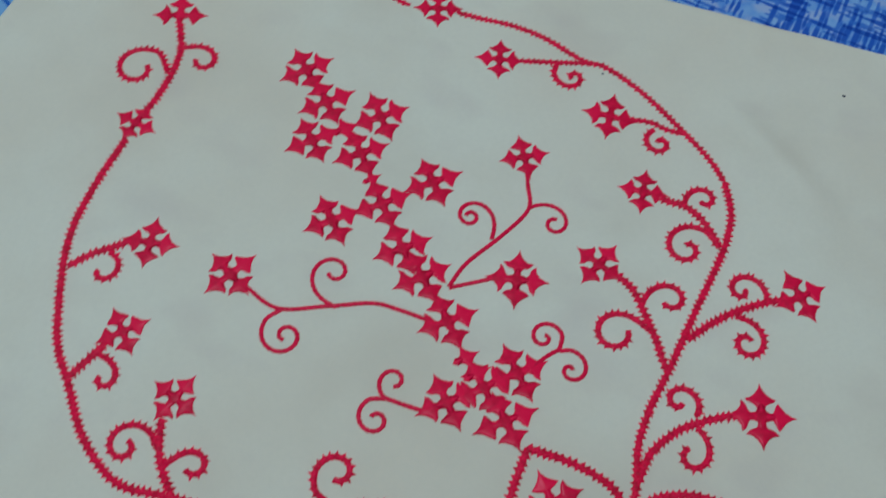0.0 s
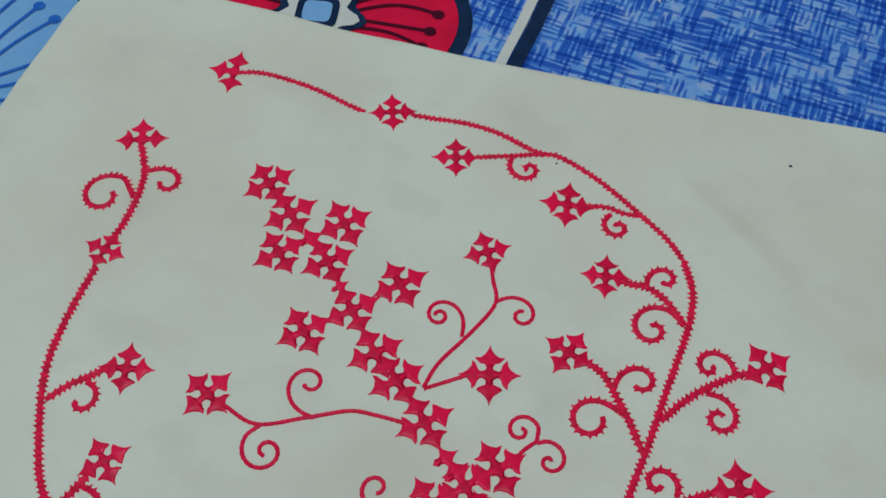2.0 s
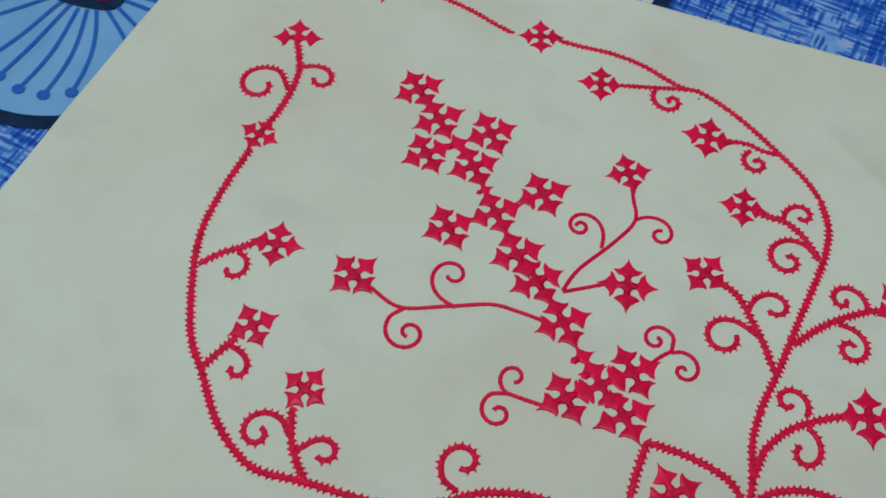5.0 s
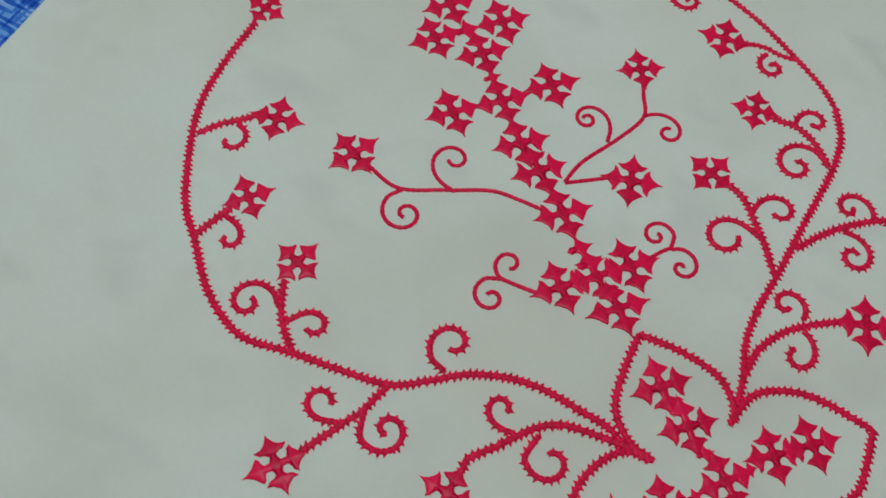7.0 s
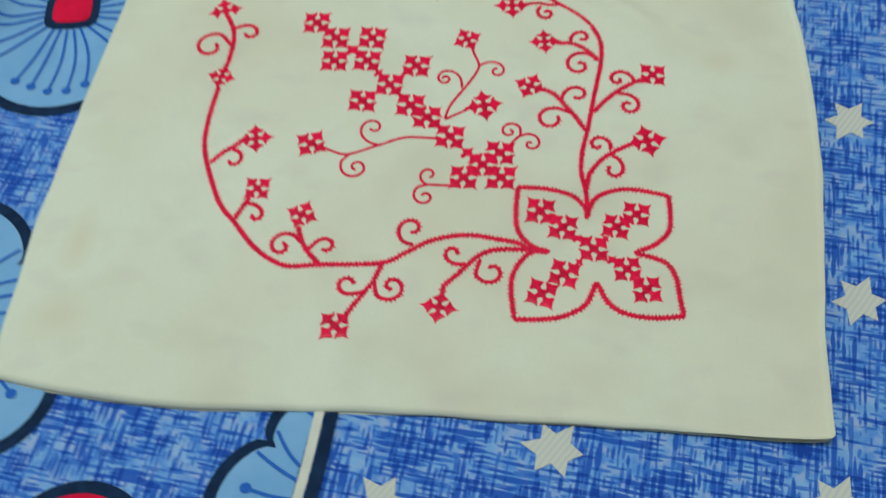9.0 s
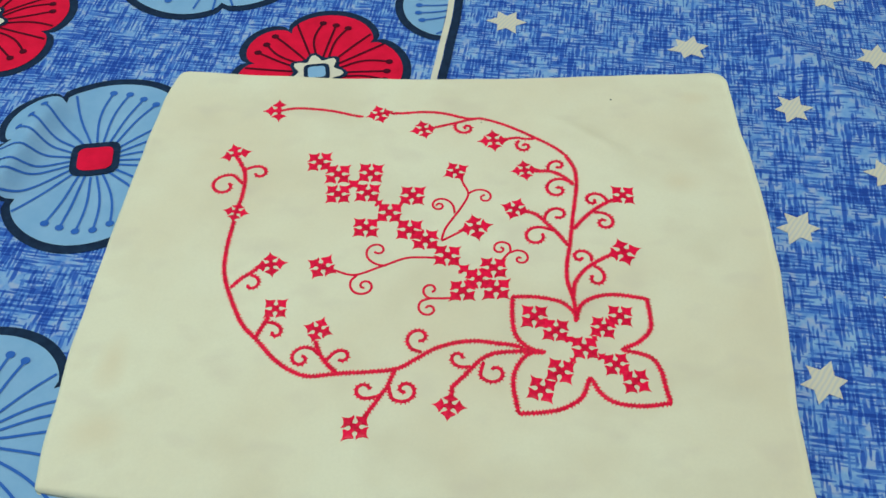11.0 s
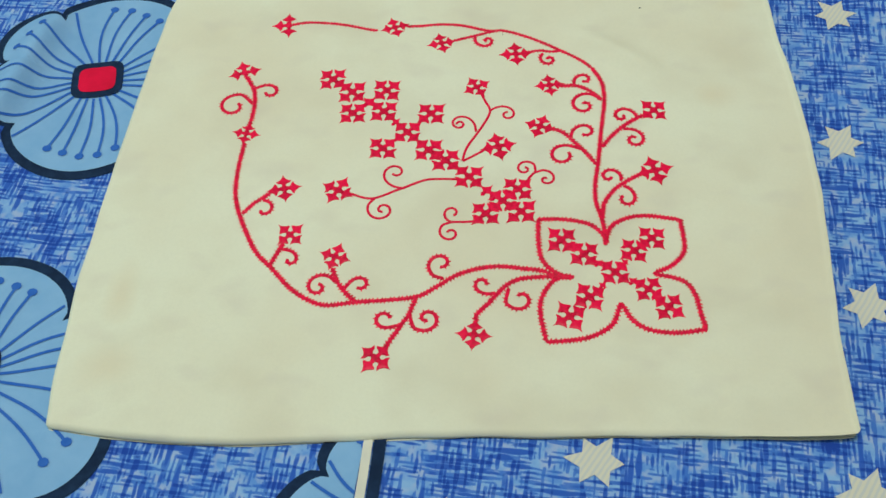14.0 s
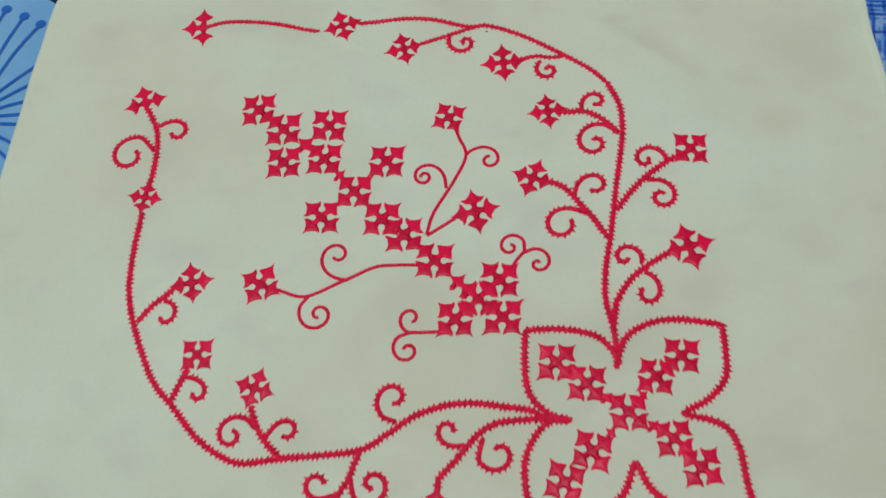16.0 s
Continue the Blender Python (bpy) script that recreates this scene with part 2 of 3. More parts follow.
def sheet_h(x, y):
    """Height of the bed sheet: soft waves, flatter under the cushion cover."""
    away = max(abs(x) - 0.24, abs(y) - 0.20, 0.0)
    k = min(1.0, away / 0.05)
    h = 0.0035 * noise.noise(Vector((x * 6.5 + 3, y * 4.0, 0.3))) + 0.0014 * noise.noise(Vector((x * 16, y * 13, 4.0)))
    side = x + 0.351 - 0.20 * (y - 0.1)
    fold = 0.0150 * math.exp(-(side / (0.020 if side < 0 else 0.011)) ** 2) * math.exp(-((y - 0.09) / 0.085) ** 4)
    fold += 0.0075 * math.exp(-((x - 0.345 + 0.55 * (y - 0.2)) / 0.027) ** 2) * math.exp(-((y - 0.22) / 0.10) ** 2)
    fold += 0.005 * math.exp(-((y - 0.300 - 0.15 * x) / 0.020) ** 2) * math.exp(-((x - 0.28) / 0.12) ** 2)
    return k * (h + fold) - 0.0003


HX, HY, TOP = 0.2485, 0.2095, 0.0052


def cover_h(x, y):
    """Height of the cushion cover's face inside its edge."""
    h = TOP + 0.0042 * math.exp(-((x - 0.058) ** 2 + (y + 0.049) ** 2) / 0.034 ** 2)
    h -= 0.0020 * math.exp(-((x - 0.158) ** 2 + (y + 0.042) ** 2) / 0.030 ** 2)
    h += 0.0015 * noise.noise(Vector((x * 9, y * 9, 1.0))) + 0.0006 * noise.noise(Vector((x * 24, y * 24, 2.0))) + 0.00025 * noise.noise(Vector((x * 60, y * 60, 5.0)))
    h += 0.0007 * noise.noise(Vector((x * 38, y * 38, 8.0))) * math.exp(-((x + 0.01) ** 2 + (y - 0.02) ** 2) / 0.13 ** 2)
    crease = (x - 0.1243) * 0.589 + (y - 0.1238) * 0.808
    along = (x - 0.1243) * 0.808 + (y - 0.1238) * -0.589
    h += 0.0048 * math.exp(-(crease / 0.0095) ** 2) * math.exp(-(along / 0.039) ** 4)
    crease = (x + 0.02) * 0.95 - (y - 0.19) * 0.3
    h -= 0.0012 * math.exp(-(crease / 0.010) ** 2) * max(0.0, min(1.0, (y - 0.12) / 0.05))
    return h


# ---- the room that closes the place ----
FLOOR_Z, CEIL_Z, RX, RY = -BED, LZ, 1.9, 1.8
bm = bmesh.new()
box(bm, -RX - 0.15, RX + 0.15, -RY - 0.15, RY + 0.15, FLOOR_Z - 0.1, FLOOR_Z)
tagged(new("floor", finish("floor", bm, FLOOR, False)), "plain grey bedroom floor under the bed", "floor", kind="structure")
bm = bmesh.new()
box(bm, -RX - 0.15, RX + 0.15, -RY - 0.15, RY + 0.15, CEIL_Z, CEIL_Z + 0.1)
tagged(new("ceiling", finish("ceiling", bm, CEILING, False)), "plain white painted bedroom ceiling", "ceiling", kind="structure")
for wname, spans in (
    ("wall_north", [(-RX - 0.15, RX + 0.15, RY, RY + 0.15, FLOOR_Z, CEIL_Z)]),
    ("wall_south", [(-RX - 0.15, RX + 0.15, -RY - 0.15, -RY, FLOOR_Z, CEIL_Z)]),
    ("wall_east", [(RX, RX + 0.15, -RY, RY, FLOOR_Z, CEIL_Z)]),
    # the opening is for the assumed window, which is never in view
    ("wall_west", [(-RX - 0.15, -RX, -RY, WIN_Y0, FLOOR_Z, CEIL_Z), (-RX - 0.15, -RX, WIN_Y1, RY, FLOOR_Z, CEIL_Z),
                   (-RX - 0.15, -RX, WIN_Y0, WIN_Y1, FLOOR_Z, WIN_Z0), (-RX - 0.15, -RX, WIN_Y0, WIN_Y1, WIN_Z1, CEIL_Z)]),
):
    bm = bmesh.new()
    for s in spans:
        box(bm, *s)
    tagged(new(wname, finish(wname, bm, WALL, False)), "plain cream painted bedroom wall", "wall", kind="structure")

bm = bmesh.new()
box(bm, LX - 0.57, LX + 0.57, LY - 0.17, LY + 0.17, LZ - 0.04, LZ - 0.002)
bmesh.ops.bevel(bm, geom=bm.edges[:], offset=0.008, segments=2, affect="EDGES")
tagged(new("ceiling_light", finish("ceiling_light", bm, CEILING)), "flat white ceiling light fixed to the ceiling", "ceiling light")

# ---- mattress and printed sheet ----
BX, BY = 1.0, 1.0
bm = bmesh.new()
box(bm, -BX + 0.02, BX - 0.02, -BY + 0.02, BY - 0.02, FLOOR_Z, -0.012)
bmesh.ops.bevel(bm, geom=bm.edges[:], offset=0.03, segments=3, affect="EDGES")
tagged(new("mattress", finish("mattress", bm, TICKING)), "pale mattress block standing on the floor", "mattress")

sheet = new("bed_sheet")
tagged(sheet, "blue cross-hatched cotton bed sheet printed with flowers and stars", "bed sheet")


def sheet_fabric():
    bm = bmesh.new()
    fine = [k * 0.0030 for k in range(-165, 166)]
    xs = [-1.0, -0.995, -0.98, -0.9, -0.8, -0.7, -0.6] + fine + [0.6, 0.7, 0.8, 0.9, 0.98, 0.995, 1.0]
    grid = []
    for y in xs:
        line = []
        for x in xs:
            e = max(abs(x), abs(y))
            drop = 0.0 if e <= 0.9 else -0.02 * max(0.0, (e - 0.98) / 0.02) ** 2
            line.append(bm.verts.new((x, y, sheet_h(x, y) + drop)))
        grid.append(line)
    for a, b in zip(grid, grid[1:]):
        for k in range(len(a) - 1):
            bm.faces.new((a[k], a[k + 1], b[k + 1], b[k]))
    rim = [e for e in bm.edges if e.is_boundary]
    ext = bmesh.ops.extrude_edge_only(bm, edges=rim)["geom"]
    for v in ext:
        if isinstance(v, bmesh.types.BMVert):
            v.co.z = -0.34 + 0.01 * math.sin(v.co.x * 30) + 0.01 * math.sin(v.co.y * 26)
            v.co.x *= 1.012
            v.co.y *= 1.012
    part("fabric", bm, HATCH, sheet, "blue brush-hatched cotton")


sheet_fabric()
LINE_DX = 0.105  # lean of the printed border


def line_x(y):
    return -0.0283 + LINE_DX * y - 0.0022 * math.exp(-((y - 0.205) / 0.022) ** 2)


def lay(bm, lift):
    for v in bm.verts:
        v.co.z = sheet_h(v.co.x, v.co.y) + lift


def strip_print(name, off, width, mat, lift):
    bm = bmesh.new()
    rows = []
    for k in range(200):
        y = -0.99 + 1.98 * k / 199
        c = line_x(y) + off + 0.0006 * math.sin(y * 70)
        rows.append([bm.verts.new((c + s * width / 2, y, 0)) for s in (-1, 0, 1)])
    for a, b in zip(rows, rows[1:]):
        for k in (0, 1):
            bm.faces.new((a[k], a[k + 1], b[k + 1], b[k]))
    lay(bm, lift)
    part(name, bm, mat, sheet)


strip_print("white_border_line", 0.0, 0.0058, PRINT_WHITE, 0.0022)
strip_print("navy_border_line", 0.0074, 0.0075, NAVY, 0.0020)


def ring_fill(radii, cx, cy, rings=28):
    """A filled outline, as rings of quads about its middle; radii: (angle, radius) round the outline."""
    bm = bmesh.new()
    mid = bm.verts.new((cx, cy, 0))
    last = None
    closed = abs(radii[-1][0] - radii[0][0]) > 6.2
    pts = radii[:-1] if closed else radii
    for k in range(1, rings + 1):
        line = [bm.verts.new((cx + math.cos(a) * r * k / rings, cy + math.sin(a) * r * k / rings, 0)) for a, r in pts]
        n = len(line) if closed else len(line) - 1
        for j in range(n):
            a, b = line[j], line[(j + 1) % len(line)]
            bm.faces.new((mid, a, b) if last is None else (last[j], a, b, last[(j + 1) % len(line)]))
        last = line
    return bm


def clip_to_border(bm, clip):
    if clip:
        geom = bm.verts[:] + bm.edges[:] + bm.faces[:]
        bmesh.ops.bisect_plane(bm, geom=geom, plane_co=(line_x(0) - 0.0032, 0, 0), plane_no=(1, -LINE_DX, 0), clear_outer=True)


def dab(bm, pts, width, dotted=True):
    """A brushed line with a round dot at its end."""
    for (x0, y0), (x1, y1) in zip(pts, pts[1:]):
        d = Vector((x1 - x0, y1 - y0)).normalized() * width / 2
        bm.faces.new([bm.verts.new(p) for p in ((x0 + d.y, y0 - d.x, 0), (x1 + d.y, y1 - d.x, 0), (x1 - d.y, y1 + d.x, 0), (x0 - d.y, y0 + d.x, 0))])
    x, y = pts[-1]
    if not dotted:
        return
    bm.faces.new([bm.verts.new((x + width * 1.75 * math.cos(k * 0.785), y + width * 1.55 * math.sin(k * 0.785), 0)) for k in range(8)])


def printed_flower(cx, cy, size, notches, red, clip=False, core_turn=8, swell=(0, 0.0)):
    """A flat print: navy outline, petals between the notch angles, stamens and a square heart."""
    n = sorted(radians(a) for a in notches)
    n.append(n[0] + 2 * math.pi)
    fill, stamen_mat = (PRINT_RED, STAMEN_DARK) if red else (SKY_BLUE, STAMEN_BLUE)

    def full(a):
        return size * (1 + swell[1] * max(0.0, math.cos(a - radians(swell[0]))) ** 2)

    def petal(a0, a1, grow, steps=34):
        out = []
        for k in range(steps + 1):
            s = k / steps
            bulge = math.sin(math.pi * s) ** 0.55
            a = a0 + (a1 - a0) * s
            out.append((a, full(a) * (0.765 + 0.235 * bulge) + grow + 0.0012 * noise.noise(Vector((cx * 9 + math.cos(a) * 2, cy * 9 + math.sin(a) * 2, 0)))))
        return out

    outline = []
    for a0, a1 in zip(n, n[1:]):
        outline += petal(a0, a1, 0.0078)[:-1]
    outline.append((outline[0][0] + 2 * math.pi, outline[0][1]))
    bm = ring_fill(outline, cx, cy)
    clip_to_border(bm, clip)
    lay(bm, 0.0006)
    flower = part("printed_flower", bm, NAVY, sheet, ("red" if red else "light blue") + " flower print with a navy outline")
    for a0, a1 in zip(n, n[1:]):
        bm = ring_fill(petal(a0, a1, 0.0), cx, cy)
        clip_to_border(bm, clip)
        if not bm.faces:
            bm.free()
            continue
        lay(bm, 0.0011)
        part("petal", bm, fill, flower)
        count = max(3, round((a1 - a0) / 0.255))
        for k in range(count):
            s = (k + 0.5) / count
            a = a0 + (a1 - a0) * s
            dotted = abs(s - 0.5) < (0.30 if count > 5 else 0.36)
            reach = full(a) * (0.83 if dotted else 0.86) * (1 + 0.03 * math.sin(5 * k))
            mid, lean = (a0 + a1) / 2, 0.30 if dotted else 0.0
            bow = 0.07 * math.sin(3 * k + 9 * cx) + 0.07
            pts = []
            for j in range(21):
                q = j / 20
                r = 0.020 + (reach - 0.020) * q
                b = mid + (a - mid) * (1 - lean * q) + bow * math.sin(math.pi * q) * (1 - 0.5 * q)
                pts.append((cx + r * math.cos(b), cy + r * math.sin(b)))
            bm = bmesh.new()
            dab(bm, pts, 0.0021, dotted)
            clip_to_border(bm, clip)
            if not bm.faces:
                bm.free()
                continue
            lay(bm, 0.0017)
            part("stamen", bm, stamen_mat, flower)

    def heart(name, half, mat, lift, wobble=0.0, power=5.0):
        t = radians(core_turn)
        radii = []
        for k in range(41):
            a = 2 * math.pi * k / 40
            c, s = abs(math.cos(a - t)) / half[0], abs(math.sin(a - t)) / half[1]
            radii.append((a, (c ** power + s ** power) ** (-1 / power) * (1 + wobble * math.cos(7 * a))))
        bm = ring_fill(radii, cx, cy, 3)
        clip_to_border(bm, clip)
        if not bm.faces:
            bm.free()
            return
        lay(bm, lift)
        part(name, bm, mat, flower)

    if red:
        heart("heart_border", (0.0250, 0.0240), NAVY, 0.0021, 0.14, 2.0)
        heart("white_heart", (0.0205, 0.0195), PRINT_WHITE, 0.0025, 0.20, 2.0)
        heart("heart_outline", (0.0118, 0.0108), NAVY, 0.0029)
        heart("heart", (0.0080, 0.0072), SKY_BLUE, 0.0033)
    else:
        heart("heart_outline", (0.0207, 0.0188), NAVY, 0.0022)
        heart("heart", (0.0148, 0.0130), PRINT_RED, 0.0026)


printed_flower(-0.2910, 0.101, 0.095, (30, 122, 170, 223, 322), False)
printed_flower(-0.1147, 0.2105, 0.0775, (43, 118, 168, 250, 325), True, swell=(82, 0.085))
printed_flower(-0.446, 0.279, 0.085, (-12, 60, 130, 200, 285), True)
printed_flower(-0.237, 0.3815, 0.092, (-75, 40, 160), False)
printed_flower(0.043, 0.3205, 0.085, (60, 150, 232, 320), False, clip=True)
printed_flower(-0.3175, -0.166, 0.086, (38, -5, -69, 200, 130), False, swell=(-38, 0.30))
printed_flower(-0.175, -0.3475, 0.078, (58, 128, 200, 270, 345), True)
printed_flower(-0.025, -0.268, 0.077, (145, 60, 220, 320), False, clip=True)


def printed_star(x, y, r, turn):
    bm = bmesh.new()
    ring = []
    for k in range(12):
        a = radians(turn + 30 * k)
        q = r * (1.0 if k % 2 == 0 else 0.54) * (1 + 0.10 * math.sin(5 * k + 40 * x))
        ring.append(bm.verts.new((x + q * math.cos(a), y + q * math.sin(a), 0)))
    last = ring
    for shrink in (0.75, 0.5, 0.25):
        inner = [bm.verts.new((x + (v.co.x - x) * shrink, y + (v.co.y - y) * shrink, 0)) for v in ring]
        for k in range(12):
            bm.faces.new((last[k], last[(k + 1) % 12], inner[(k + 1) % 12], inner[k]))
        last = inner
    bm.faces.new(last)
    lay(bm, 0.0005)
    part("printed_star", bm, STAR_WHITE, sheet, "white striped star print")


for x, y, turn in ((0.0580, 0.2895, 8), (0.2264, 0.2541, 20), (0.366, 0.331, 5), (0.306, 0.170, 15), (0.395, 0.2413, 25), (0.2843, 0.0330, 10),
                   (0.3668, 0.0901, 0), (0.2750, -0.1092, 18), (0.1406, 0.190, 12), (0.0880, -0.2212, 5), (-0.0075, -0.262, 22), (0.247, -0.241, 14),
                   (0.352, -0.035, 8), (0.345, -0.19, 24)):
    printed_star(x, y, 0.0182, turn - 12)

# ---- the embroidered cushion cover ----
cover = new("cushion_cover")
tagged(cover, "cream cotton cushion cover with red embroidery lying on the bed", "cushion cover")


def bowed(u, *powers):
    """A gently bowed edge: the powers' weights for a quarter of a metre."""
    return sum(c * (u / 0.25) ** k for k, c in enumerate(powers))


def edge_right(y):
    return bowed(y, 0.2592, 0.0063, -0.0345, -0.0114, 0.0313, 0.0079)


def edge_left(y):
    return bowed(y, -0.256, 0.012, 0.005, -0.0094, 0.012, 0.0104)


def edge_top(x):
    return bowed(x, 0.2014, 0.005, 0.0124, -0.0056, -0.004)


def edge_bottom(x):
    return bowed(x, -0.2082, 0.0097, -0.0202, 0.0034, 0.0552, -0.0329, -0.0577, 0.0208, 0.0257)


def panel(name, grow, hem, z_of, mat, low, roll, label=""):
    """One cloth panel between its bowed edges: rounded upper corners, a soft rim that comes down to low."""
    bm = bmesh.new()
    near = [0.0, 0.0005, 0.0012, 0.0022, 0.0035, 0.0046, 0.0054, 0.0062, 0.0070, 0.0085]

    def steps(h):
        inner = [-h + 0.012 + (2 * h - 0.024) * k / 160 for k in range(161)]
        return [(-h + d) / h for d in near] + [k / h for k in inner] + [(h - d) / h for d in reversed(near)]

    grid = []
    for v in steps(HY):
        line = []
        for u in steps(HX):
            d = min((1 - abs(u)) * HX, (1 - abs(v)) * HY)
            rad = (0.015 if u > 0 else 0.0085) if v > 0 else 0.0035
            a, b = max(0.0, (abs(u) - 1) * HX / rad + 1), max(0.0, (abs(v) - 1) * HY / rad + 1)
            p, q = abs(u), abs(v)
            if a > 0 and b > 0:
                p, q = 1 + (a * math.sqrt(1 - b * b / 2) - 1) * rad / HX, 1 + (b * math.sqrt(1 - a * a / 2) - 1) * rad / HY
            p, q = math.copysign(p, u), math.copysign(q, v)
            x, y = p * HX, q * HY
            x = edge_left(y) + (edge_right(y) - edge_left(y)) * (p + 1) / 2
            foot = edge_bottom(x) + hem * min(1.0, max(0.0, (0.02 - x) / 0.05))
            y = foot + (edge_top(x) - foot) * (q + 1) / 2
            edge = max(0.0, 1 - d / 0.03)
            x += edge * abs(p) ** 6 * (math.copysign(1.0, u) * grow + 0.0011 * noise.noise(Vector((y * 26, 7.0 + u, grow * 900))))
            y += edge * abs(q) ** 6 * (math.copysign(1.0, v) * grow + 0.0011 * noise.noise(Vector((x * 26, 2.0 + v, grow * 900))))
            rim = 1 - (1 - min(1.0, d / roll)) ** 2.4
            base = low * (1 + 1.1 * max(0.0, u) ** 3) * (1 - 0.45 * max(0.0, -v) ** 8 * min(1.0, max(0.0, 0.9 - u)))
            line.append(bm.verts.new((x, y, base + (z_of(x, y) - base) * rim)))
        grid.append(line)
    for p, q in zip(grid, grid[1:]):
        for k in range(len(p) - 1):
            bm.faces.new((p[k], p[k + 1], q[k + 1], q[k]))
    rim = [e for e in bm.edges if e.is_boundary]
    made = bmesh.ops.extrude_edge_only(bm, edges=rim)["geom"]
    for v in made:
        if isinstance(v, bmesh.types.BMVert):
            v.co.z = max(v.co.z - 0.0006, 0.0001)
    return part(name, bm, mat, cover, label)


panel("front_panel", 0.0, 0.0010, cover_h, CREAM, 0.0038, 0.004)
panel("back_panel", -0.0004, 0.0, lambda x, y: 0.0008, CREAM, 0.0006, 0.003, "back panel of cream cotton showing at the hem")


# ---- embroidery ----
def lobe_outline(rng):
    """A quarter of a motif: a pinched square from the middle to the corner tip at (1, 1)."""
    half = []
    w = lambda k: k * (1 + rng.uniform(-0.10, 0.10))
    # from the neck along the keyhole to the side tip, then the hollow outer edge
    for x, y in ((0.005, 0.29), (0.095, 0.315), (0.165, 0.38), (0.195, 0.47), (0.170, 0.58), (0.115, 0.70), (0.072, 0.82), (0.085, 0.955)):
        half.append((w(x), w(y)))
    half += [(w(0.28), 0.875), (w(0.56), 0.845), (0.82, 0.905)]
    return [(0.0, 0.0)] + half + [(1.01, 1.01)] + [(y, x) for x, y in reversed(half)]


def motif_mesh(lobes, seed):
    """Each lobe is a satin-stitched pad that swells to a low dome."""
    rng = random.Random(seed)
    bm = bmesh.new()
    for k, on in enumerate(lobes):
        if on == "0":
            continue
        turn = Matrix.Rotation(radians(90 * k - 45), 3, "Z")
        pts = [Vector((x, y, 0)) for x, y in lobe_outline(rng)]
        c = Vector((0.41, 0.41, 0))
        loops = []
        for shrink, z in ((1.0, -0.05), (1.0, 0.016), (0.91, 0.036), (0.70, 0.050), (0.44, 0.061), (0.20, 0.067)):
            loops.append([bm.verts.new(turn @ (c + (p - c) * shrink + Vector((0, 0, z))) * 0.7071) for p in pts])
        for a, b in zip(loops, loops[1:]):
            for j in range(len(a)):
                bm.faces.new((a[j], a[(j + 1) % len(a)], b[(j + 1) % len(b)], b[j]))
        mid = bm.verts.new(turn @ (c + Vector((0, 0, 0.069))) * 0.7071)
        last = loops[-1]
        for j in range(len(last)):
            bm.faces.new((mid, last[j], last[(j + 1) % len(last)]))
    if lobes != "1000":
        mid = bm.verts.new((0, 0, 0.040))
        ring = [[bm.verts.new((r * math.cos(j * 0.5236), r * math.sin(j * 0.5236), z)) for j in range(12)] for r, z in ((0.12, 0.036), (0.20, 0.030), (0.21, -0.05))]
        for j in range(12):
            n = (j + 1) % 12
            bm.faces.new((mid, ring[0][j], ring[0][n]))
            for a, b in zip(ring, ring[1:]):
                bm.faces.new((a[j], b[j], b[n], a[n]))
    return finish("motif", bm, RED_THREAD)


MOTIFS = [motif_mesh("1111", s) for s in range(1, 10)]
MOTIF_THREE = motif_mesh("1101", 5)
LINK = motif_mesh("1000", 6)
count = [0]
uneven = random.Random(11)


def place_motif(name, mesh, x, y, r, turn):
    ob = new(name, mesh)
    e = 0.006
    nx, ny = (cover_h(x - e, y) - cover_h(x + e, y)) / (2 * e), (cover_h(x, y - e) - cover_h(x, y + e)) / (2 * e)
    lie = Vector((0, 0, 1)).rotation_difference(Vector((nx, ny, 1))).to_matrix().to_4x4()
    z = sum(cover_h(x + a, y + b) for a, b in ((0, 0), (e, 0), (-e, 0), (0, e), (0, -e))) / 5
    ob.matrix_world = Matrix.Translation((x, y, z + 0.0001)) @ lie @ Matrix.Rotation(radians(turn + uneven.uniform(-3, 3)), 4, "Z") @ Matrix.Diagonal((r * uneven.uniform(0.96, 1.04), r * uneven.uniform(0.96, 1.04), min(r, 0.013), 1))
    ob.parent = cover


def flower(x, y, r, turn, lobes="1111"):
    count[0] += 1
    place_motif("embroidered_flower", MOTIFS[count[0] % 9] if lobes == "1111" else MOTIF_THREE, x, y, r, turn)


def link(x, y, r):
    """A single pinched square that joins two motifs of the lattice."""
    place_motif("lattice_link", LINK, x - r, y - r, 2 * r * 1.41, 45)


def lattice(x, y):
    count[0] += 1
    place_motif("lattice_motif", MOTIFS[count[0] % 9], x, y, 0.0146, 45)


def bloom(x, y, r, turn):
    count[0] += 1
    place_motif("bloom_motif", MOTIFS[count[0] % 9], x, y, r, turn)


def smooth_path(points, step):
    """A Catmull-Rom line through the points, at even steps."""
    p = [Vector(q) for q in points]
    p = [2 * p[0] - p[1]] + p + [2 * p[-1] - p[-2]]
    dense = []
    for k in range(1, len(p) - 2):
        a, b, c, d = p[k - 1:k + 3]
        for j in range(30):
            t = j / 30
            dense.append(0.5 * (2 * b + (c - a) * t + (2 * a - 5 * b + 4 * c - d) * t * t + (3 * b - a - 3 * c + d) * t ** 3))
    dense.append(p[-2])
    out, left = [dense[0]], step
    for a, b in zip(dense, dense[1:]):
        span = (b - a).length
        while span >= left > 0:
            a = a + (b - a) * (left / span)
            out.append(a.copy())
            span -= left
            left = step
        left -= span
    return out


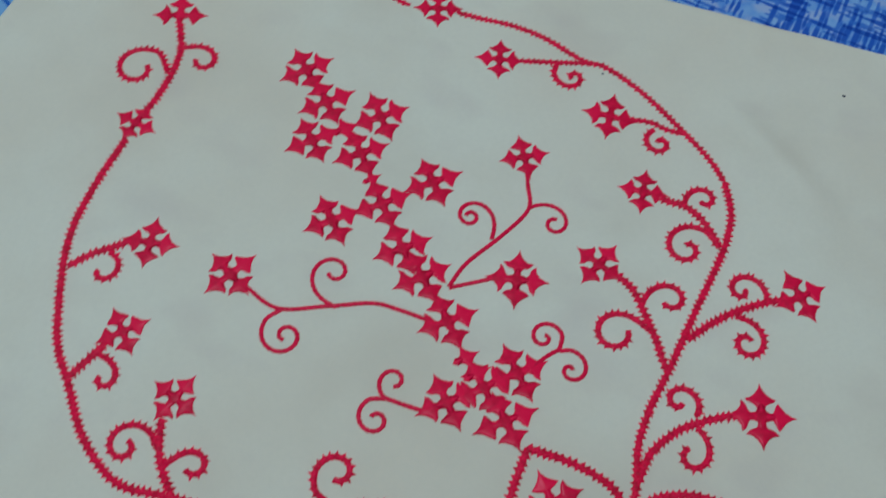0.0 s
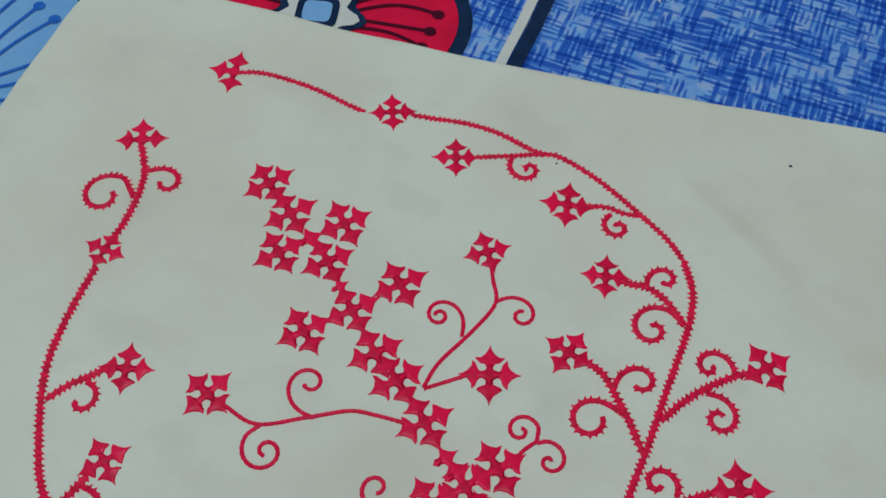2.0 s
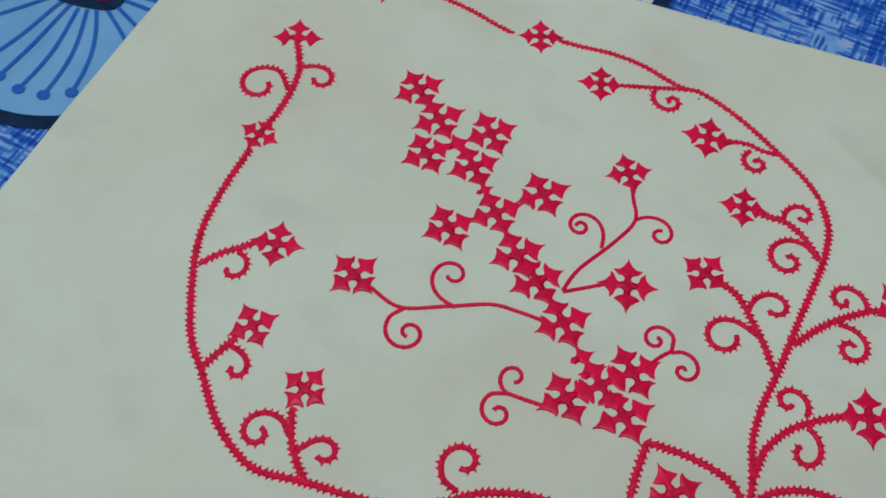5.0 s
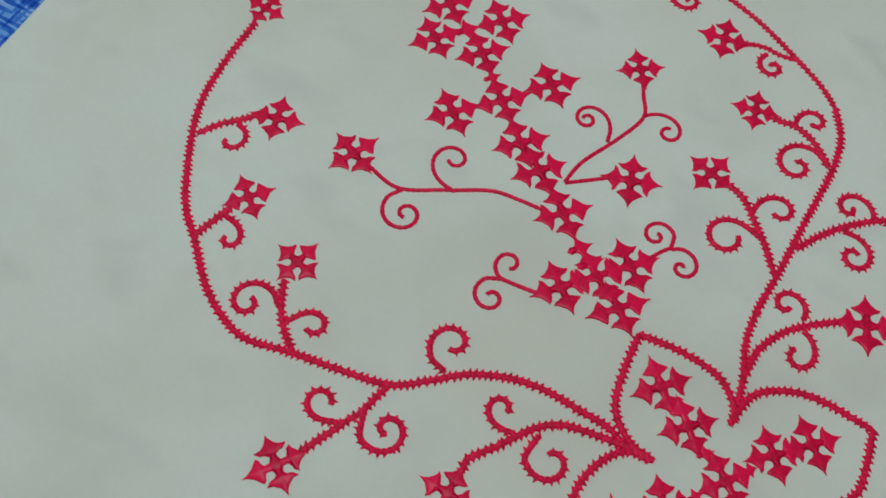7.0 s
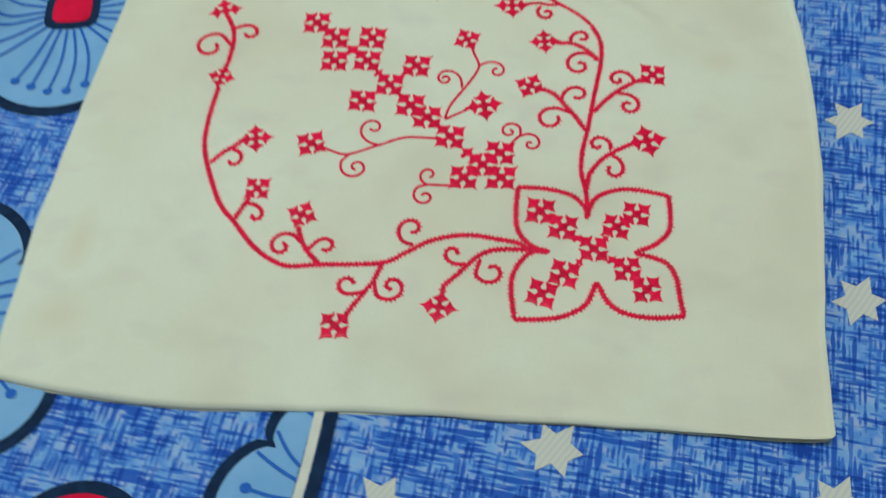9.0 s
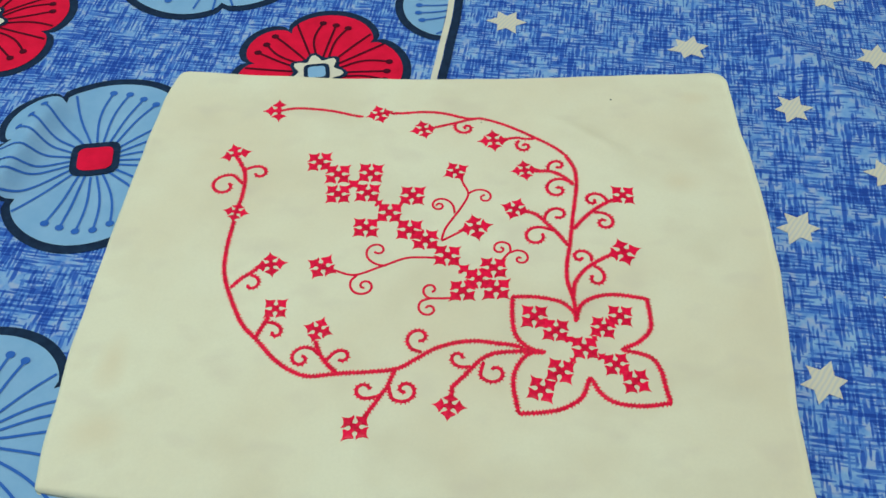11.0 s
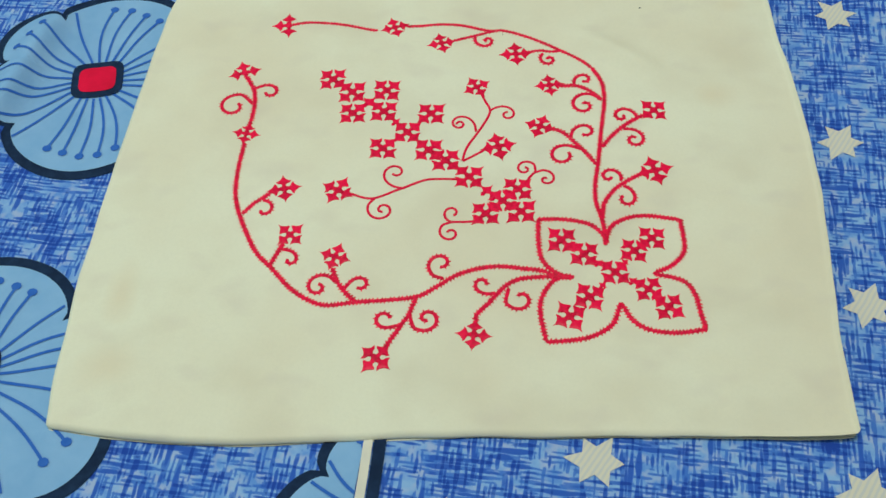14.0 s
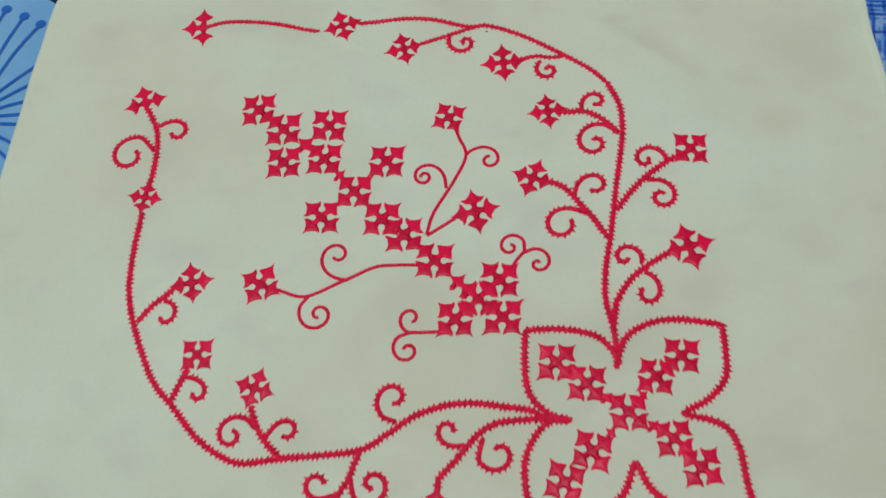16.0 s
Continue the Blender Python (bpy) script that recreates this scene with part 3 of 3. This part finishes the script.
def thread_line(path, half, tall):
    """A rounded line of stitches laid on the cloth; path at even steps. Stitch by stitch it swells a little."""
    bm = bmesh.new()
    rings = []
    for k, p in enumerate(path):
        t = (path[min(k + 1, len(path) - 1)] - path[max(k - 1, 0)]).normalized()
        side = Vector((-t.y, t.x))
        swell = 1 + 0.14 * math.sin(k * 2.1) + 0.08 * noise.noise(Vector((p.x * 300, p.y * 300, 0)))
        z = cover_h(p.x, p.y)
        ring = []
        for s, h in ((-1, -0.0004), (-0.8, 0.55), (0, 1.0), (0.8, 0.55), (1, -0.0004)):
            q = p + side * (s * half * swell)
            ring.append(bm.verts.new((q.x, q.y, z + (h * tall if h > 0 else h))))
        rings.append(ring)
    for a, b in zip(rings, rings[1:]):
        for j in range(4):
            bm.faces.new((a[j], a[j + 1], b[j + 1], b[j]))
    return bm


def thorns(bm, path, half, gap, out_left, out_right, tall, rng):
    """Broad slanting stitches, side by side along a line, whose pointed ends stand out on both sides of it."""
    for side_sign, reach in ((1, out_left), (-1, out_right)):
        if reach <= 0:
            continue
        k = gap * (0.5 if side_sign > 0 else 1.0)
        while k < len(path) - 2:
            i = int(k)
            p = path[i]
            t = (path[i + 1] - path[max(i - 1, 0)]).normalized()
            side = Vector((-t.y, t.x)) * side_sign
            r = reach * rng.uniform(0.75, 1.25)
            lean = t * (side_sign * 0.0005 + rng.uniform(-0.0003, 0.0003))
            z = cover_h(p.x, p.y)
            width = gap * STEP * 0.50
            root0, root1 = p - t * width - side * half * 0.35 - lean, p + t * width - side * half * 0.35 - lean
            knee0, knee1 = p - t * width * 0.80 + side * half * 0.85, p + t * width * 0.80 + side * half * 0.85
            tip = p + side * (half + r) + lean
            ridge0, ridge1 = p - side * half * 0.2, p + side * (half + 0.25 * r)
            low = [bm.verts.new((q.x, q.y, z + h)) for q, h in ((root0, 0.0003), (knee0, -0.0002), (tip, 0.0000), (knee1, -0.0002), (root1, 0.0003))]
            top = [bm.verts.new((q.x, q.y, z + h)) for q, h in ((ridge0, tall + 0.00075), (ridge1, tall + 0.0002))]
            for f in ((low[0], low[1], top[1], top[0]), (low[1], low[2], top[1]), (low[2], low[3], top[1]), (low[3], low[4], top[0], top[1]), (low[4], low[0], top[0])):
                bm.faces.new(f)
            k += gap * rng.uniform(0.88, 1.12)


STEP = 0.0008


def stem(points, name="stem", bold=1.0):
    path = smooth_path(points, STEP)
    bm = thread_line(path, 0.00145 * bold, 0.0008)
    thorns(bm, path, 0.00145 * bold, 3.3, 0.00125 * bold, 0.00125 * bold, 0.0006, random.Random(len(path)))
    part(name, bm, RED_THREAD, cover)


def petal_line(points):
    stem(points, "petal_outline")


def cord(points, name="stem"):
    part(name, thread_line(smooth_path(points, STEP), 0.00104, 0.0008), RED_THREAD, cover)


def curl(sx, sy, cx, cy, eye, turns, sense, wind=3.0, pace=1.0, thorned=True):
    """A tendril that winds from its start about a middle, down to the radius eye; sense 1 is counter-clockwise."""
    r0, a0 = math.hypot(sx - cx, sy - cy), math.atan2(sy - cy, sx - cx)
    pts = []
    for k in range(41):
        s = k / 40
        r = eye + (r0 - eye) * (1 - s) ** wind
        a = a0 + sense * 2 * math.pi * turns * s ** pace
        pts.append((cx + r * math.cos(a), cy + r * math.sin(a)))
    path = smooth_path(pts, STEP)
    bm = thread_line(path, 0.0014 if thorned else 0.00105, 0.0007)
    if thorned:
        out, inn = 0.0016, 0.0003
        thorns(bm, path, 0.00115, 3.2, inn if sense > 0 else out, out if sense > 0 else inn, 0.0005, random.Random(len(path)))
    part("tendril", bm, RED_THREAD, cover)


def speck(x, y, r):
    """A dark fleck of lint on the cloth."""
    bm = bmesh.new()
    bmesh.ops.create_icosphere(bm, subdivisions=1, radius=r)
    bmesh.ops.transform(bm, matrix=Matrix.Translation((x, y, cover_h(x, y))) @ Matrix.Diagonal((1.0, 0.8, 0.4, 1)), verts=bm.verts)
    part("lint_speck", bm, NAVY, cover, "dark fleck of lint")


# flower motifs
flower(-0.1412, 0.1556, 0.0138, -175, '1101')
flower(-0.0536, 0.1533, 0.0124, 109)
flower(-0.1705, 0.1025, 0.0136, 112, '1101')
flower(-0.1606, 0.0381, 0.0114, -10)
flower(-0.1253, -0.0154, 0.0127, 14)
flower(-0.1163, -0.0571, 0.0118, 50)
flower(-0.0830, -0.0753, 0.0121, 71)
flower(-0.0862, -0.0168, 0.0139, 65)
flower(0.0138, 0.0861, 0.0125, 34)
flower(0.0303, 0.0254, 0.0141, 13)
flower(-0.0148, 0.1347, 0.0122, -165)
flower(0.0448, 0.1224, 0.0138, -175)
flower(0.0704, 0.0885, 0.0118, -175)
flower(0.0618, 0.0456, 0.0131, 67)
flower(0.1485, 0.0622, 0.0134, 44)
flower(0.1439, 0.0025, 0.0143, 17)
flower(-0.0498, -0.1545, 0.0133, -133)
flower(0.0134, -0.1366, 0.0122, 175)
# lattice
lattice(-0.0995, 0.0949)
lattice(-0.0832, 0.0813)
lattice(-0.0562, 0.0827)
lattice(-0.0812, 0.0594)
lattice(-0.0572, 0.0606)
lattice(-0.0382, 0.0392)
lattice(-0.0208, 0.0579)
lattice(-0.0559, 0.0235)
lattice(-0.0215, 0.0216)
lattice(-0.0086, 0.0118)
lattice(0.0089, -0.0037)
lattice(0.0330, -0.0266)
lattice(0.0441, -0.0156)
lattice(0.0210, -0.0378)
lattice(0.0461, -0.0375)
link(-0.0692, 0.0705, 0.0052)
link(-0.0472, 0.0494, 0.0034)
link(0.0221, -0.0166, 0.0046)
link(0.0286, -0.0220, 0.0046)
# large bloom
bloom(0.0734, -0.0621, 0.0134, 135)
bloom(0.0885, -0.0728, 0.013, 132)
bloom(0.1363, -0.0574, 0.0134, 40)
bloom(0.1232, -0.0686, 0.013, 40)
bloom(0.1088, -0.0870, 0.0136, 45)
bloom(0.1301, -0.1001, 0.0132, -40)
bloom(0.1424, -0.1141, 0.0136, -40)
bloom(0.0905, -0.1067, 0.0136, -57)
bloom(0.0769, -0.1220, 0.0136, -57)
link(0.0981, -0.0799, 0.003)
link(0.1161, -0.0783, 0.0026)
link(0.1205, -0.0940, 0.0032)
link(0.0998, -0.0979, 0.0026)
petal_line([(0.0579, -0.0454), (0.0779, -0.0446), (0.0943, -0.0482), (0.1031, -0.0574), (0.1039, -0.0654)])
petal_line([(0.0579, -0.0454), (0.0575, -0.0636), (0.0599, -0.0784), (0.0698, -0.0885), (0.0811, -0.0915)])
petal_line([(0.1036, -0.0624), (0.1093, -0.0478), (0.1236, -0.0395), (0.1385, -0.0381), (0.1578, -0.0404)])
petal_line([(0.1578, -0.0404), (0.1584, -0.0574), (0.1574, -0.0685), (0.1493, -0.0793), (0.1350, -0.0876)])
petal_line([(0.1350, -0.0876), (0.1536, -0.0930), (0.1605, -0.1034), (0.1631, -0.1202), (0.1651, -0.1311)])
petal_line([(0.1651, -0.1311), (0.1472, -0.1337), (0.1300, -0.1323), (0.1183, -0.1253), (0.1110, -0.1109)])
petal_line([(0.0791, -0.0917), (0.0692, -0.0926), (0.0610, -0.1024), (0.0573, -0.1168), (0.0606, -0.1416)])
petal_line([(0.0606, -0.1416), (0.0775, -0.1401), (0.0913, -0.1368), (0.1045, -0.1276), (0.1110, -0.1109)])
# stems
stem([(-0.1402, 0.1554), (-0.1293, 0.1585), (-0.1163, 0.1588), (-0.0970, 0.1565), (-0.0733, 0.1506), (-0.0668, 0.1500)], bold=0.72)
stem([(-0.0437, 0.1542), (-0.0198, 0.1564), (0.0014, 0.1553), (0.0231, 0.1492), (0.0351, 0.1493), (0.0539, 0.1420), (0.0730, 0.1307), (0.0943, 0.1165), (0.1043, 0.1064)], bold=0.78)
stem([(0.1043, 0.1064), (0.1106, 0.0919), (0.1120, 0.0770), (0.1104, 0.0608), (0.1073, 0.0404), (0.1031, 0.0089), (0.0999, -0.0105), (0.0994, -0.0276), (0.1029, -0.0444), (0.1042, -0.0583)], bold=0.95)
stem([(-0.0050, 0.1376), (0.0106, 0.1430), (0.0290, 0.1497)], bold=0.75)
stem([(0.0545, 0.1246), (0.0643, 0.1262), (0.0713, 0.1250), (0.0800, 0.1254)], bold=0.75)
stem([(0.0780, 0.0880), (0.0836, 0.0876), (0.0893, 0.0880), (0.0953, 0.0860), (0.1015, 0.0818), (0.1100, 0.0724)])
stem([(0.0708, 0.0432), (0.0784, 0.0393), (0.0834, 0.0342), (0.0886, 0.0273), (0.0931, 0.0216), (0.0972, 0.0152), (0.1028, 0.0070)])
stem([(0.1435, 0.0588), (0.1347, 0.0540), (0.1273, 0.0481), (0.1201, 0.0416), (0.1122, 0.0321), (0.1068, 0.0240)])
stem([(0.1336, -0.0007), (0.1252, -0.0057), (0.1196, -0.0098), (0.1140, -0.0146), (0.1086, -0.0219), (0.1045, -0.0305), (0.1029, -0.0444)])
stem([(-0.1703, 0.1005), (-0.1656, 0.0929), (-0.1607, 0.0833), (-0.1584, 0.0694), (-0.1589, 0.0523), (-0.1608, 0.0401)])
stem([(-0.1607, 0.0281), (-0.1618, -0.0042), (-0.1585, -0.0290), (-0.1458, -0.0590), (-0.1374, -0.0733), (-0.1252, -0.0862), (-0.1107, -0.1020), (-0.0958, -0.1116), (-0.0845, -0.1146), (-0.0676, -0.1121), (-0.0457, -0.1101), (-0.0249, -0.1072), (-0.0116, -0.0990), (0.0016, -0.0897), (0.0162, -0.0844), (0.0312, -0.0830), (0.0454, -0.0847), (0.0596, -0.0865), (0.0690, -0.0906), (0.0801, -0.0916)])
stem([(-0.1336, -0.0175), (-0.1408, -0.0245), (-0.1460, -0.0292), (-0.1535, -0.0392)])
stem([(-0.1206, -0.0650), (-0.1235, -0.0722), (-0.1282, -0.0840)])
stem([(-0.0840, -0.0850), (-0.0806, -0.0940), (-0.0768, -0.1005), (-0.0718, -0.1062), (-0.0656, -0.1119)])
stem([(-0.0440, -0.1460), (-0.0392, -0.1380), (-0.0361, -0.1326), (-0.0337, -0.1277), (-0.0303, -0.1228), (-0.0281, -0.1159), (-0.0249, -0.1072)])
stem([(0.0150, -0.1275), (0.0149, -0.1220), (0.0188, -0.1170), (0.0238, -0.1114), (0.0286, -0.1052), (0.0337, -0.0996), (0.0393, -0.0952), (0.0479, -0.0923), (0.0740, -0.0902)])
# inner stems
cord([(0.0161, 0.0823), (0.0200, 0.0726), (0.0241, 0.0609), (0.0176, 0.0443), (0.0072, 0.0253), (0.0035, 0.0109)])
cord([(0.0205, 0.0225), (0.0101, 0.0155), (0.0035, 0.0109)])
cord([(-0.0780, -0.0197), (-0.0606, -0.0241), (-0.0403, -0.0152), (-0.0239, -0.0077), (-0.0120, -0.0066), (0.0011, -0.0064)])
cord([(0.0488, -0.0121), (0.0522, -0.0056), (0.0552, -0.0015), (0.0578, 0.0012)])
cord([(0.0175, -0.0431), (0.0116, -0.0446), (-0.0042, -0.0450)])
# curls
curl(-0.1601, 0.0689, -0.1749, 0.0650, 0.0055, 1.10, 1, 5.0, 0.57)
curl(-0.1603, 0.0855, -0.1478, 0.0818, 0.0038, 0.93, -1, 2.5, 1.45)
curl(0.0121, 0.1426, 0.0221, 0.1385, 0.0018, 1.27, 1, 4.6, 0.74)
curl(0.0661, 0.1228, 0.0714, 0.1166, 0.0020, 1.19, 1, 4.4, 0.68)
curl(0.0896, 0.0887, 0.0981, 0.0943, 0.0023, 1.00, -1, 2.5, 1.14)
curl(0.1087, 0.0736, 0.0965, 0.0675, 0.0017, 1.36, 1, 1.5, 1.01)
curl(0.0846, 0.0347, 0.0960, 0.0410, 0.0044, 0.95, -1, 5.0, 1.05)
curl(0.0906, 0.0230, 0.0768, 0.0164, 0.0062, 1.03, 1, 3.4, 1.34)
curl(0.1350, 0.0557, 0.1240, 0.0554, 0.0012, 1.28, 1, 2.2, 0.99)
curl(0.1240, 0.0428, 0.1311, 0.0324, 0.0024, 1.24, -1, 1.4, 1.56)
curl(-0.0377, -0.0148, -0.0444, 0.0002, 0.0030, 1.24, -1, 2.2, 1.24, False)
curl(-0.0591, -0.0244, -0.0528, -0.0342, 0.0023, 1.47, 1, 2.4, 0.77, False)
curl(0.0139, 0.0401, 0.0011, 0.0474, 0.0021, 1.65, 1, 2.0, 1.57, False)
curl(0.0245, 0.0620, 0.0374, 0.0573, 0.0030, 1.25, -1, 4.2, 1.01, False)
curl(0.0573, 0.0013, 0.0498, 0.0038, 0.0010, 1.42, 1, 2.0, 0.67, False)
curl(0.0576, 0.0002, 0.0642, -0.0063, 0.0010, 1.42, -1, 2.4, 0.80, False)
curl(-0.0035, -0.0449, -0.0027, -0.0362, 0.0030, 0.99, -1, 4.3, 0.91, False)
curl(-0.0034, -0.0452, -0.0034, -0.0545, 0.0023, 1.27, 1, 2.9, 0.68, False)
curl(-0.1394, -0.0259, -0.1389, -0.0355, 0.0008, 0.91, -1, 2.9, 0.70)
curl(-0.1216, -0.0691, -0.1138, -0.0786, 0.0022, 0.93, -1, 2.8, 1.37)
curl(-0.0814, -0.0956, -0.0926, -0.1006, 0.0029, 1.19, 1, 3.0, 0.82)
curl(-0.0747, -0.1007, -0.0637, -0.0970, 0.0039, 0.91, -1, 4.2, 1.42)
curl(-0.0077, -0.0926, -0.0090, -0.0793, 0.0039, 1.06, -1, 4.8, 0.71)
curl(-0.0362, -0.1301, -0.0465, -0.1250, 0.0044, 0.92, -1, 3.2, 1.53)
curl(-0.0292, -0.1215, -0.0183, -0.1241, 0.0020, 1.41, 1, 2.7, 0.61)
curl(0.0276, -0.1044, 0.0185, -0.0967, 0.0032, 0.97, -1, 3.8, 1.16)
curl(0.0366, -0.1009, 0.0441, -0.1080, 0.0019, 1.07, 1, 2.0, 0.50)
curl(0.1189, -0.0069, 0.1097, -0.0033, 0.0024, 1.05, 1, 3.8, 0.74)
curl(0.1201, -0.0117, 0.1217, -0.0241, 0.0040, 0.94, -1, 6.2, 0.92)
speck(0.1473, 0.1746, 0.0010)
speck(0.0345, 0.1452, 0.0007)
